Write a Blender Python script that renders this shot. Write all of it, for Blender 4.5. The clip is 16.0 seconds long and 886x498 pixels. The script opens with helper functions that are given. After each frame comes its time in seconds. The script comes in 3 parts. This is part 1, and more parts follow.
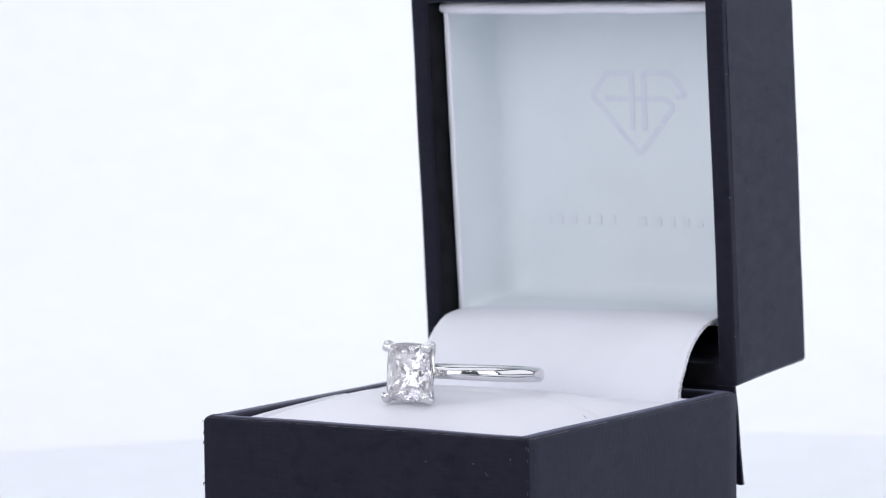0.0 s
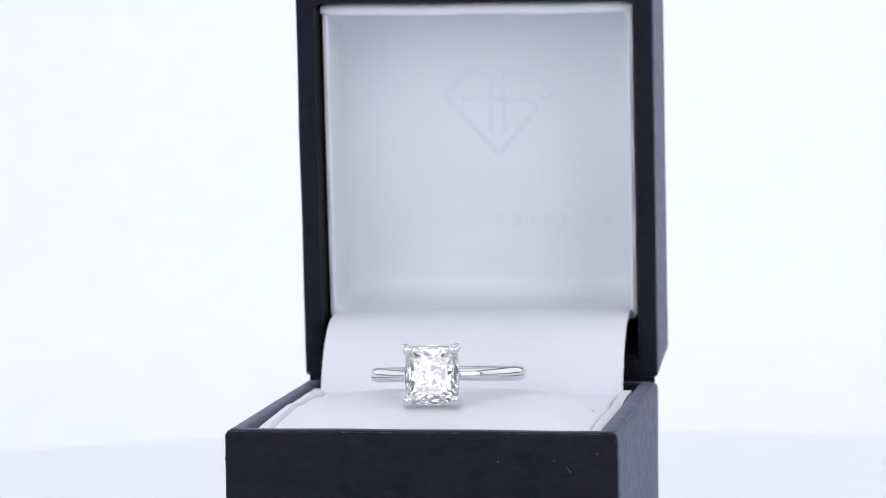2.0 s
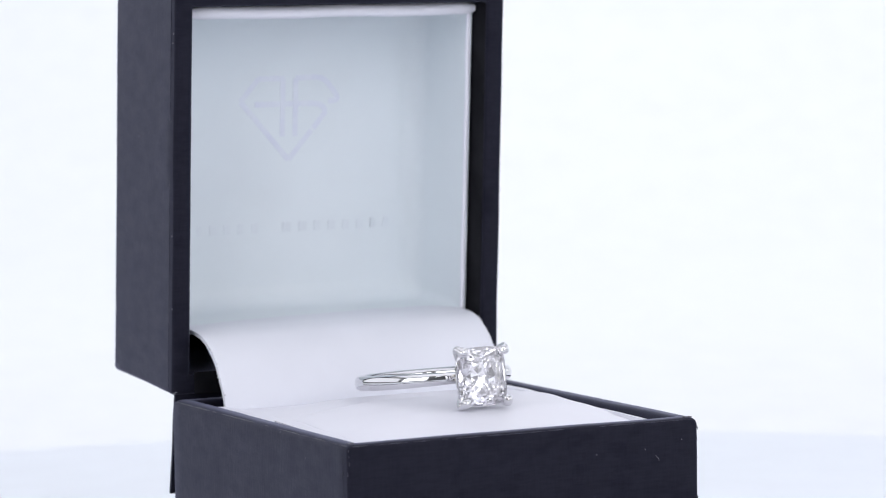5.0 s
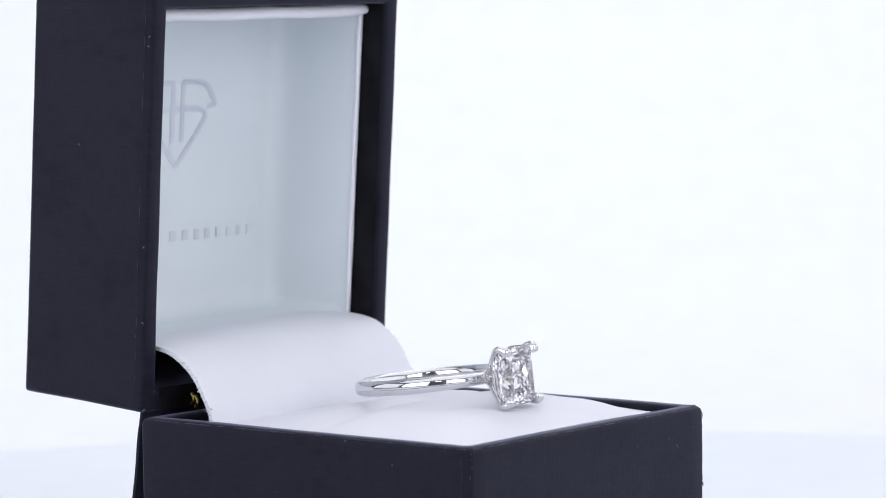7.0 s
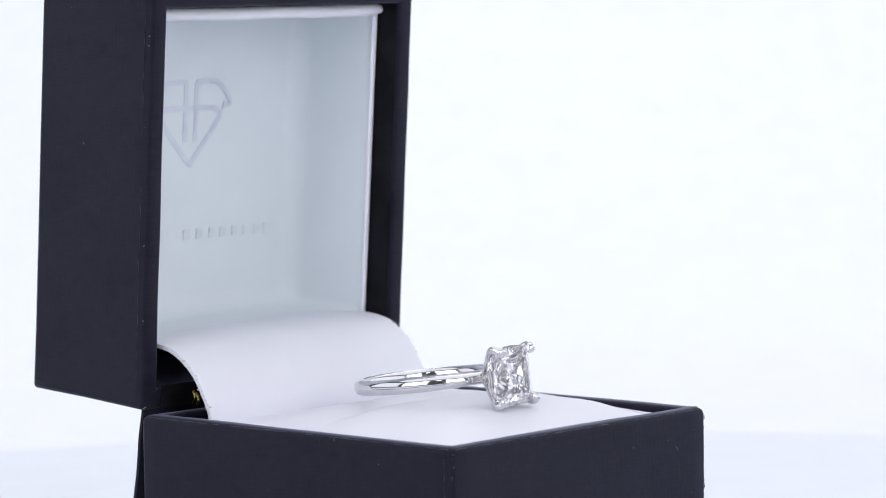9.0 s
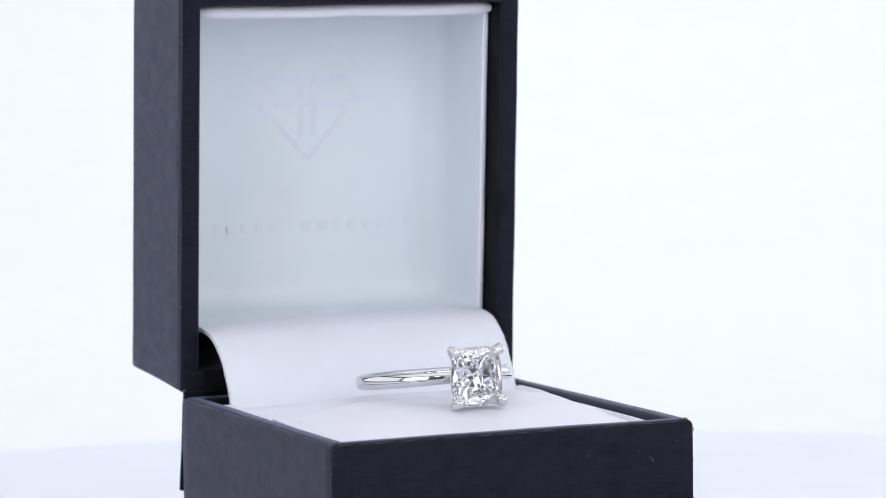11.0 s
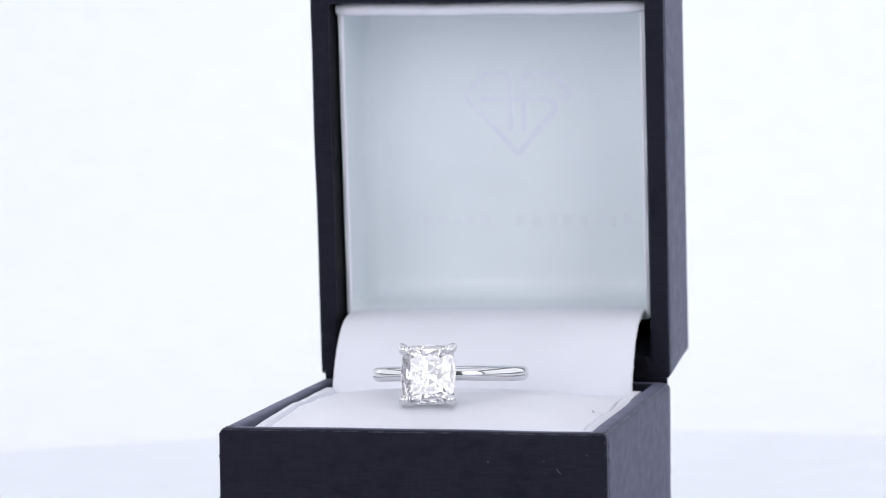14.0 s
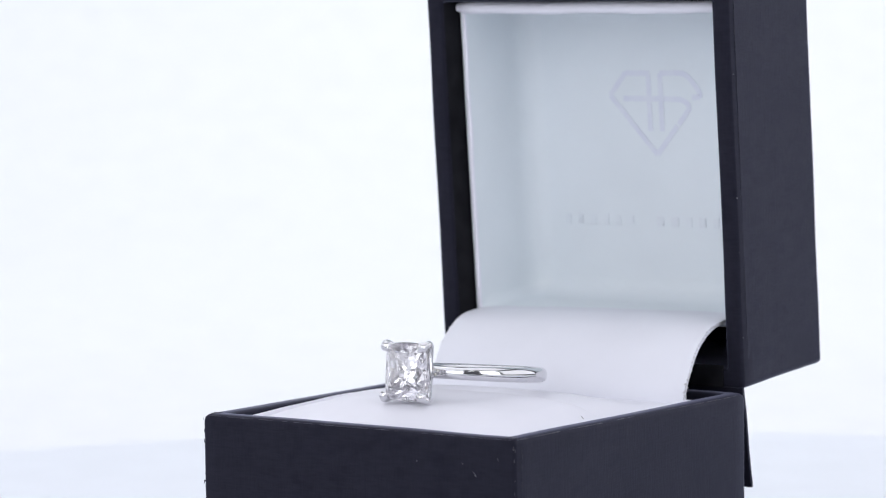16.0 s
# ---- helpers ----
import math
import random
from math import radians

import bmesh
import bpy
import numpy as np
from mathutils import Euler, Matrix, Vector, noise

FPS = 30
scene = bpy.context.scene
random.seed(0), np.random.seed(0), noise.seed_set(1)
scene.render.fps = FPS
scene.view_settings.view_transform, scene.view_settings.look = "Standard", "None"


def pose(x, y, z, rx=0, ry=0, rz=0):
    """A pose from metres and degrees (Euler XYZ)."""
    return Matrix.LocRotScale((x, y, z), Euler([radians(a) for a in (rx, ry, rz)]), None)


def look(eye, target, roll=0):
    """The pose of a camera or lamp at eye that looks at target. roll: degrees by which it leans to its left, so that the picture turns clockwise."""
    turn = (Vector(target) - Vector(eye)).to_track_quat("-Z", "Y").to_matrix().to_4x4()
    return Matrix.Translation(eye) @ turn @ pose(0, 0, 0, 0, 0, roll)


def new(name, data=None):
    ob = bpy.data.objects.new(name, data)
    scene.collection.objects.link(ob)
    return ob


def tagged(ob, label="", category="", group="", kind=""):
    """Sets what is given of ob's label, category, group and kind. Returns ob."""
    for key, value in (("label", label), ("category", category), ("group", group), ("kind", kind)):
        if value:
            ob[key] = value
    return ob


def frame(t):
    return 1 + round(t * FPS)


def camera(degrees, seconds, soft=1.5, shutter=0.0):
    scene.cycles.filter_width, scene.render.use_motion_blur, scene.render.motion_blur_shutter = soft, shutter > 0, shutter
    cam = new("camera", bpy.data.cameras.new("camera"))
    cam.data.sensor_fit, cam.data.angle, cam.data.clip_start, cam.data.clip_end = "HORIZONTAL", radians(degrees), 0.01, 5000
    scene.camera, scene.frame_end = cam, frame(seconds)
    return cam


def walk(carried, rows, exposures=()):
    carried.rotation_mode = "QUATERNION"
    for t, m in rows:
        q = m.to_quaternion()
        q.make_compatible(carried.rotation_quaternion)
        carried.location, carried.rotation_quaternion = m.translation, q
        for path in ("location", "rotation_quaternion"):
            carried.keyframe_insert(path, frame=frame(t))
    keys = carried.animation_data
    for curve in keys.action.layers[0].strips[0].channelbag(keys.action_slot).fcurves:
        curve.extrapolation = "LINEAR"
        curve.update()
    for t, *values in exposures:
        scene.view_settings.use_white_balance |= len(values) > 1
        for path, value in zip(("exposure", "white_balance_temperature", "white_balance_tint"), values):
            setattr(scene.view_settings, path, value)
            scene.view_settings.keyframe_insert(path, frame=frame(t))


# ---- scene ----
MM = 0.001

# ---- camera: a fixed long lens before a turntable whose axis is the world's z axis ----
YAW, PITCH, ROLL = radians(-0.6306), radians(-4.5664), -0.748
EYE = Vector((0.0, -0.46006, 0.0581))
AIM = Vector((math.sin(YAW) * math.cos(PITCH), math.cos(YAW) * math.cos(PITCH), math.sin(PITCH)))
cam = camera(14.391, 16.0, soft=1.0)
cam.data.dof.use_dof = True
cam.data.dof.focus_distance = 0.456
cam.data.dof.aperture_fstop = 42.0
walk(cam, [(0.0, look(EYE, EYE + AIM, ROLL)), (16.0, look(EYE, EYE + AIM, ROLL))], exposures=[(0.0, -0.08), (16.0, -0.08)])

# heights: the box's rim is at z = 0, the turntable's top at DECK
DECK = -27 * MM

# the turntable's angle in degrees: steady turn, a rest at the far end, steady turn back
TURN = [(0.0, -32.4), (0.5, -26.35), (1.0, -20.3), (1.5, -14.28), (2.0, -8.25), (2.5, -2.18), (3.0, 3.88), (3.5, 9.92),
        (4.0, 15.95), (4.5, 21.95), (5.0, 28.02), (5.5, 34.08), (6.0, 40.14), (6.5, 46.2), (7.0, 52.26), (7.5, 58.3),
        (7.63, 59.72), (7.7, 59.95), (8.03, 59.95), (8.1, 59.72), (8.5, 55.0), (9.0, 48.9), (9.5, 42.8), (10.0, 36.7), (10.5, 30.62),
        (11.0, 24.56), (11.5, 18.7), (12.0, 12.65), (12.5, 6.5), (13.0, 0.5), (13.5, -5.48), (14.0, -11.52), (14.5, -17.5),
        (15.0, -23.4), (15.5, -29.45), (16.0, -35.6)]

# light runs many times to and fro inside the cut stone
scene.cycles.max_bounces, scene.cycles.glossy_bounces, scene.cycles.transmission_bounces = 24, 16, 24

# ---- light: white studio, large soft lamps above, at both sides and on the paper sweep ----
world = bpy.data.worlds.new("world")
scene.world = world
world.use_nodes = True
world.node_tree.nodes["Background"].inputs["Color"].default_value = (0.80, 0.88, 1.0, 1)
world.node_tree.nodes["Background"].inputs["Strength"].default_value = 0.15


def area(name, eye, target, sx, sy, power, colour=(0.93, 0.942, 1.0)):
    lamp = bpy.data.lights.new(name, "AREA")
    lamp.shape, lamp.size, lamp.size_y, lamp.energy, lamp.color = "RECTANGLE", sx, sy, power, colour
    ob = new(name, lamp)
    ob.matrix_world = look(eye, target)
    return ob


# a white light tent: lit cloth above, at both sides and in front, open where the lens looks in
area("tent_top", (0.0, 0.32, 0.72), (0, 0.3201, 0), 1.06, 1.5, 5.75)
area("tent_side", (-0.65, 0.25, 0.32), (0, 0.25, 0.32), 1.5, 0.56, 3.15)
area("tent_side", (0.65, 0.25, 0.32), (0, 0.25, 0.32), 1.5, 0.56, 3.4)
area("tent_front", (-0.34, -0.56, 0.315), (-0.34, 0.0, 0.315), 0.5, 0.56, 2.62)
area("tent_front", (0.40, -0.56, 0.315), (0.40, 0.0, 0.315), 0.42, 0.56, 2.52)
area("ring_lamp", (0.05, -0.54, 0.46), (0, 0.0, 0.0), 0.09, 0.06, 0.16)
area("sweep_lamp", (0.05, 0.66, 0.55), (0.05, 0.95, 0.0), 0.3, 0.3, 0.75, (0.92, 0.965, 1.0))


# ---- materials ----
def material(name, colour, rough=0.5, metal=0.0):
    m = bpy.data.materials.new(name)
    m.use_nodes = True
    b = m.node_tree.nodes["Principled BSDF"]
    b.inputs["Base Color"].default_value = (*colour, 1)
    b.inputs["Roughness"].default_value = rough
    b.inputs["Metallic"].default_value = metal
    return m


def node(m, kind, **values):
    n = m.node_tree.nodes.new(kind)
    for key, value in values.items():
        n.inputs[key].default_value = value
    return n


def link(m, a, b):
    m.node_tree.links.new(a, b)


def noise_of(m, scale, detail=4.0, stretch=(1, 1, 1)):
    """A noise in the object's own metres."""
    co = node(m, "ShaderNodeTexCoord")
    mp = node(m, "ShaderNodeMapping")
    mp.inputs["Scale"].default_value = stretch
    n = node(m, "ShaderNodeTexNoise", Scale=scale, Detail=detail)
    link(m, co.outputs["Object"], mp.inputs["Vector"])
    link(m, mp.outputs["Vector"], n.inputs["Vector"])
    return n.outputs["Fac"]


def vary(m, fac, lo, hi, socket="Base Color", a=0.3, b=0.7):
    r = node(m, "ShaderNodeValToRGB")
    r.color_ramp.elements[0].position, r.color_ramp.elements[1].position = a, b
    r.color_ramp.elements[0].color, r.color_ramp.elements[1].color = (*lo, 1), (*hi, 1)
    link(m, fac, r.inputs["Fac"])
    if socket:
        link(m, r.outputs["Color"], m.node_tree.nodes["Principled BSDF"].inputs[socket])
    return r.outputs["Color"]


def mixed(m, a, b, kind="ADD"):
    n = node(m, "ShaderNodeMath")
    n.operation = kind
    link(m, a, n.inputs[0])
    link(m, b, n.inputs[1])
    return n.outputs[0]


def bump(m, height, strength, distance):
    n = node(m, "ShaderNodeBump", Strength=strength, Distance=distance)
    link(m, height, n.inputs["Height"])
    link(m, n.outputs["Normal"], m.node_tree.nodes["Principled BSDF"].inputs["Normal"])


def linen_paper():
    """Navy-black box paper with a fine linen emboss, mottled wear, lint specks and a soft bluish sheen."""
    m = material("navy_linen_paper", (0.006, 0.0063, 0.0135), 0.4)
    b = m.node_tree.nodes["Principled BSDF"]
    warp = noise_of(m, 620.0, 2.0, (6.0, 6.0, 0.9))
    weft = noise_of(m, 620.0, 2.0, (0.8, 0.8, 6.0))
    half = node(m, "ShaderNodeMath")
    half.operation = "MULTIPLY"
    half.inputs[1].default_value = 0.7
    link(m, warp, half.inputs[0])
    weave = mixed(m, half.outputs[0], weft)
    blotch = noise_of(m, 70.0, 6.0, (1.0, 1.0, 1.5))
    mottle = noise_of(m, 420.0, 4.0, (0.7, 0.7, 1.3))
    tone = vary(m, mixed(m, blotch, mottle), (0.0054, 0.0055, 0.0112), (0.0100, 0.0100, 0.0168), None, 0.7, 1.35)
    threads = vary(m, weave, (0.86, 0.86, 0.87), (1.16, 1.15, 1.14), None, 0.6, 1.1)
    mul = node(m, "ShaderNodeMix")
    mul.data_type, mul.blend_type = "RGBA", "MULTIPLY"
    mul.inputs[0].default_value = 1.0
    link(m, tone, mul.inputs[6])
    link(m, threads, mul.inputs[7])
    speck = node(m, "ShaderNodeTexVoronoi", Scale=300.0)
    co = node(m, "ShaderNodeTexCoord")
    link(m, co.outputs["Object"], speck.inputs["Vector"])
    dot = vary(m, speck.outputs["Distance"], (1, 1, 1), (0, 0, 0), None, 0.03, 0.06)
    keep = vary(m, noise_of(m, 140.0, 1.0), (0, 0, 0), (1, 1, 1), None, 0.58, 0.62)
    spots = node(m, "ShaderNodeMath")
    spots.operation = "MULTIPLY"
    link(m, dot, spots.inputs[0])
    link(m, keep, spots.inputs[1])
    over = node(m, "ShaderNodeMix")
    over.data_type = "RGBA"
    over.inputs[7].default_value = (0.06, 0.06, 0.075, 1)
    link(m, spots.outputs[0], over.inputs[0])
    link(m, mul.outputs[2], over.inputs[6])
    link(m, over.outputs[2], b.inputs["Base Color"])
    vary(m, mottle, (0.45, 0.45, 0.45), (0.62, 0.62, 0.62), "Roughness")
    b.inputs["Specular IOR Level"].default_value = 0.1
    b.inputs["Specular Tint"].default_value = (0.80, 0.80, 1.0, 1)
    b.inputs["Sheen Weight"].default_value = 0.37
    b.inputs["Sheen Roughness"].default_value = 0.4
    b.inputs["Sheen Tint"].default_value = (0.61, 0.64, 0.93, 1)
    bump(m, mixed(m, weave, mottle), 0.2, 0.00010)
    return m


def white_stock(name, colour, rough, grain, depth):
    m = material(name, colour, rough)
    lo = tuple(c * 0.965 for c in colour)
    vary(m, noise_of(m, 90.0, 5.0), lo, colour, "Base Color", 0.3, 0.65)
    bump(m, noise_of(m, grain, 4.0), 0.2, depth)
    return m


NAVY = linen_paper()
NAVY_WORN = material("worn_paper_fold", (0.034, 0.034, 0.045), 0.6)
vary(NAVY_WORN, noise_of(NAVY_WORN, 700.0, 4.0), (0.012, 0.012, 0.022), (0.036, 0.037, 0.055), "Base Color", 0.4, 0.75)
# rubbed paper; along the rim its pale tone also paints the edge highlight
RUBBED_GLINT = material("rubbed_paper_glint", (0.03, 0.03, 0.043), 0.34)
vary(RUBBED_GLINT, noise_of(RUBBED_GLINT, 900.0, 4.0), (0.013, 0.013, 0.024), (0.062, 0.063, 0.098), "Base Color", 0.42, 0.7)
bump(RUBBED_GLINT, noise_of(RUBBED_GLINT, 2500.0, 3.0), 0.5, 0.00006)
# black that stands for the shade inside the lid and in its gap
SHADE_BLACK = material("shade_black", (0.008, 0.008, 0.01), 0.6)
SHADE_BLACK.node_tree.nodes["Principled BSDF"].inputs["Specular IOR Level"].default_value = 0.05
vary(SHADE_BLACK, noise_of(SHADE_BLACK, 300.0), (0.006, 0.006, 0.008), (0.014, 0.014, 0.017))
SATIN = white_stock("white_leatherette", (0.752, 0.75, 0.818), 0.5, 2600.0, 0.00002)
FLAP = white_stock("white_leatherette_flap", (0.718, 0.726, 0.788), 0.5, 2600.0, 0.00002)
LINING = white_stock("pale_lining_paper", (0.712, 0.760, 0.793), 0.42, 1800.0, 0.00001)
EDGE = white_stock("cut_card_edge", (0.55, 0.55, 0.58), 0.8, 3000.0, 0.00005)
FOIL = material("lilac_foil", (0.63, 0.63, 0.77), 0.3, 0.5)
vary(FOIL, noise_of(FOIL, 500.0), (0.645, 0.672, 0.765), (0.69, 0.722, 0.785))
FOIL_PALE = material("faded_print", (0.60, 0.60, 0.64), 0.32, 0.3)
vary(FOIL_PALE, noise_of(FOIL_PALE, 350.0), (0.675, 0.712, 0.752), (0.712, 0.757, 0.792))
WHITE_GOLD = material("polished_white_gold", (0.69, 0.685, 0.705), 0.045, 1.0)
vary(WHITE_GOLD, noise_of(WHITE_GOLD, 900.0), (0.07, 0.07, 0.07), (0.11, 0.11, 0.11), "Roughness")
MILLED = material("milled_white_gold", (0.60, 0.575, 0.52), 0.2, 1.0)
vary(MILLED, noise_of(MILLED, 2000.0), (0.50, 0.485, 0.44), (0.70, 0.685, 0.64))
BRASS = material("brass_spring", (0.55, 0.43, 0.16), 0.25, 1.0)
vary(BRASS, noise_of(BRASS, 500.0), (0.22, 0.16, 0.05), (0.36, 0.28, 0.1))
GEM = bpy.data.materials.new("diamond")
GEM.use_nodes = True
GEM.node_tree.nodes.clear()
_out = node(GEM, "ShaderNodeOutputMaterial")
_glass = node(GEM, "ShaderNodeBsdfGlass", Roughness=0.0, IOR=2.417)
_glass.inputs["Color"].default_value = (0.995, 0.992, 1.0, 1)
link(GEM, _glass.outputs[0], _out.inputs["Surface"])
DISC = white_stock("white_acrylic", (0.79, 0.83, 0.90), 0.35, 700.0, 0.00001)
PAPER = white_stock("white_backdrop_paper", (0.842, 0.86, 0.888), 0.8, 500.0, 0.00003)
WALLPAINT = white_stock("studio_wall_paint", (0.52, 0.52, 0.54), 0.9, 200.0, 0.0002)
FLOORPAINT = white_stock("studio_floor_paint", (0.16, 0.16, 0.165), 0.7, 150.0, 0.0002)
LINT = material("pale_lint", (0.16, 0.16, 0.19), 0.8)
HAIR = material("dark_fibre", (0.28, 0.27, 0.27), 0.7)


# ---- mesh helpers (all in millimetres, turned into metres on linking) ----
def part(name, bm, mat, parent=None, label="", smooth=40):
    """One bmesh as one mesh object under a thing or a part."""
    bmesh.ops.recalc_face_normals(bm, faces=bm.faces)
    for v in bm.verts:
        v.co *= MM
    if smooth:
        for f in bm.faces:
            f.smooth = True
        for e in bm.edges:
            if len(e.link_faces) == 2 and e.calc_face_angle(0) > radians(smooth):
                e.smooth = False
    me = bpy.data.meshes.new(name)
    bm.to_mesh(me)
    bm.free()
    me.materials.append(mat)
    ob = new(name, me)
    if parent:
        ob.parent = parent
    if label:
        ob["label"] = label
    return ob


def rrect(x0, x1, y0, y1, r, n=4, step=2.5):
    """A rounded rectangle as a loop of (x, y), with points along its sides; the count depends on the given outline alone."""
    pts = []
    corners = [(x1 - r, y0 + r, -90), (x1 - r, y1 - r, 0), (x0 + r, y1 - r, 90), (x0 + r, y0 + r, 180)]
    nx, ny = max(1, round(50 / step)), max(1, round(55 / step))
    for k, (cx, cy, a0) in enumerate(corners):
        for i in range(n + 1):
            a = radians(a0 + 90 * i / n)
            pts.append((cx + r * math.cos(a), cy + r * math.sin(a)))
        bx, by, b0 = corners[(k + 1) % 4]
        q = (bx + r * math.cos(radians(b0)), by + r * math.sin(radians(b0)))
        p, m = pts[-1], (ny, nx, ny, nx)[k]
        for i in range(1, m):
            pts.append((p[0] + (q[0] - p[0]) * i / m, p[1] + (q[1] - p[1]) * i / m))
    return pts


def loft(rings, closed=True, cap_first=True, cap_last=True, bm=None):
    """Joins loops of equal count into a skin."""
    bm = bm or bmesh.new()
    rows = [[bm.verts.new(p) for p in ring] for ring in rings]
    for a, b in zip(rows, rows[1:]):
        n = len(a)
        for i in range(n if closed else n - 1):
            bm.faces.new((a[i], a[(i + 1) % n], b[(i + 1) % n], b[i]))
    if cap_first:
        bm.faces.new(rows[0])
    if cap_last:
        bm.faces.new(rows[-1])
    return bm


def wobble(bm, amount, scale, seed=0.0):
    for v in bm.verts:
        p = v.co * scale + Vector((seed, seed * 1.7, seed * 0.3))
        v.co += noise.noise_vector(p) * amount


def tub(x0, x1, y0, y1, depth, wall, floor, place, r=0.7, edge=0.45, fillet=0.5, step=2.5):
    """An open box: a loft round the outside, over the rim and down the inside. place maps (x, y, up) to the thing's space."""
    rings = []

    def ring(inset, z, rad):
        rings.append([place(x, y, z) for x, y in rrect(x0 + inset, x1 - inset, y0 + inset, y1 - inset, max(rad, 0.05), 4, step)])
    ring(edge, -depth, r)
    for i in range(1, 4):
        a = radians(30 * i)
        ring(edge - edge * math.sin(a), -depth + edge - edge * math.cos(a), r)
    for i in range(1, 9):
        ring(0, -depth + edge + (depth - 2 * edge) * i / 9, r)
    for i in range(4):
        a = radians(30 * i)
        ring(edge - edge * math.cos(a), -edge + edge * math.sin(a), r)
    for i in range(4):
        a = radians(90 - 30 * i)
        ring(wall - edge + edge * math.cos(a), -edge + edge * math.sin(a), r * 0.7)
    for i in range(1, 6):
        ring(wall, -edge - (depth - floor - edge - fillet) * i / 5, max(r * 0.7, fillet * 0.6))
    for i in range(1, 5):
        a = radians(22.5 * i)
        ring(wall + fillet - fillet * math.cos(a), -(depth - floor - fillet) - fillet * math.sin(a), max(r * 0.7, fillet * 0.6))
    return loft(rings)


def sheet(profile, thick, x0, x1, nx=18, sag=0.0, tilt=0.0):
    """A bent strip: a profile in (y, z) drawn along x, with thickness."""
    pts = [Vector(p) for p in profile]
    outer, inner = [], []
    for i, p in enumerate(pts):
        d = (pts[min(i + 1, len(pts) - 1)] - pts[max(i - 1, 0)]).normalized()
        nrm = Vector((-d.y, d.x))
        outer.append(p + nrm * thick / 2)
        inner.append(p - nrm * thick / 2)
    loop = outer + inner[::-1]
    rings = []
    for k in range(nx + 1):
        f = k / nx
        x = x0 + (x1 - x0) * f
        dz = -sag * (2 * f - 1) ** 2 + tilt * (f - 0.5)
        rings.append([(x, p.x, p.y + dz) for p in loop])
    return loft(rings)


def spline(points, n=8):
    """A smooth curve through points (Catmull-Rom)."""
    pts = [Vector(p) for p in points]
    out = []
    for i in range(len(pts) - 1):
        p0, p1, p2, p3 = pts[max(i - 1, 0)], pts[i], pts[i + 1], pts[min(i + 2, len(pts) - 1)]
        for k in range(n):
            t = k / n
            out.append(0.5 * (2 * p1 + (p2 - p0) * t + (2 * p0 - 5 * p1 + 4 * p2 - p3) * t * t + (3 * p1 - p0 - 3 * p2 + p3) * t ** 3))
    return out + [pts[-1]]


def tube(points, radii, seg=12, closed=False, flat=1.0):
    """A round wire along points, with its own radius at each."""
    pts = [Vector(p) for p in points]
    n = len(pts)
    rings = []
    ref = Vector((0.3, 0.2, 1)).normalized()
    for i, p in enumerate(pts):
        if closed:
            d = (pts[(i + 1) % n] - pts[i - 1]).normalized()
        else:
            d = (pts[min(i + 1, n - 1)] - pts[max(i - 1, 0)]).normalized()
        a = d.cross(ref).normalized()
        b = d.cross(a).normalized()
        r = radii[i] if isinstance(radii, (list, tuple)) else radii
        rings.append([p + a * r * math.cos(2 * math.pi * k / seg) + b * r * flat * math.sin(2 * math.pi * k / seg) for k in range(seg)])
    if closed:
        rings.append(rings[0])
        bm = loft(rings, True, False, False)
        bmesh.ops.remove_doubles(bm, verts=bm.verts, dist=1e-4)
        return bm
    return loft(rings)


def lump(bm, centre, rx, ry, rz, seg=14):
    """Adds an ellipsoid."""
    got = bmesh.ops.create_uvsphere(bm, u_segments=seg, v_segments=seg // 2 + 1, radius=1.0)
    for v in got["verts"]:
        v.co = Vector(centre) + Vector((v.co.x * rx, v.co.y * ry, v.co.z * rz))


def block(x0, x1, y0, y1, z0, z1, edge=0.0):
    bm = bmesh.new()
    bmesh.ops.create_cube(bm, size=1.0)
    for v in bm.verts:
        v.co = Vector(((x0 + x1) / 2 + v.co.x * (x1 - x0), (y0 + y1) / 2 + v.co.y * (y1 - y0), (z0 + z1) / 2 + v.co.z * (z1 - z0)))
    if edge:
        bmesh.ops.bevel(bm, geom=list(bm.edges), offset=edge, segments=2, affect="EDGES")
    return bm


def cushion(x0, x1, y0, y1, floor, height, crown, nx=56, ny=36, edge=2.0):
    """A padded block whose top is height(x, y), with rolled edges. crown: how far the edges roll down."""
    bm = bmesh.new()
    rows = []
    for j in range(ny + 1):
        v = 0.5 - 0.5 * math.cos(math.pi * j / ny)
        row = []
        for i in range(nx + 1):
            u = 0.5 - 0.5 * math.cos(math.pi * i / nx)
            x, y = x0 + (x1 - x0) * u, y0 + (y1 - y0) * v
            d = min(min(x - x0, x1 - x) / edge, 1.0), min(min(y - y0, y1 - y) / edge, 1.0)
            drop = crown * ((1 - math.sqrt(max(0.0, 1 - (1 - d[0]) ** 2))) + (1 - math.sqrt(max(0.0, 1 - (1 - d[1]) ** 2))))
            z = height(x, y) - min(drop, crown * 1.5) + 0.05 * noise.noise(Vector((x * 0.25, y * 0.25, 3.0)))
            row.append(bm.verts.new((x, y, z)))
        rows.append(row)
    for a, b in zip(rows, rows[1:]):
        for i in range(nx):
            bm.faces.new((a[i], a[i + 1], b[i + 1], b[i]))
    rim = rows[0] + [r[-1] for r in rows[1:]] + rows[-1][-2::-1] + [r[0] for r in rows[-2:0:-1]]
    low = [bm.verts.new((v.co.x, v.co.y, floor)) for v in rim]
    for i in range(len(rim)):
        k = (i + 1) % len(rim)
        bm.faces.new((rim[i], low[i], low[k], rim[k]))
    bm.faces.new(low)
    return bm


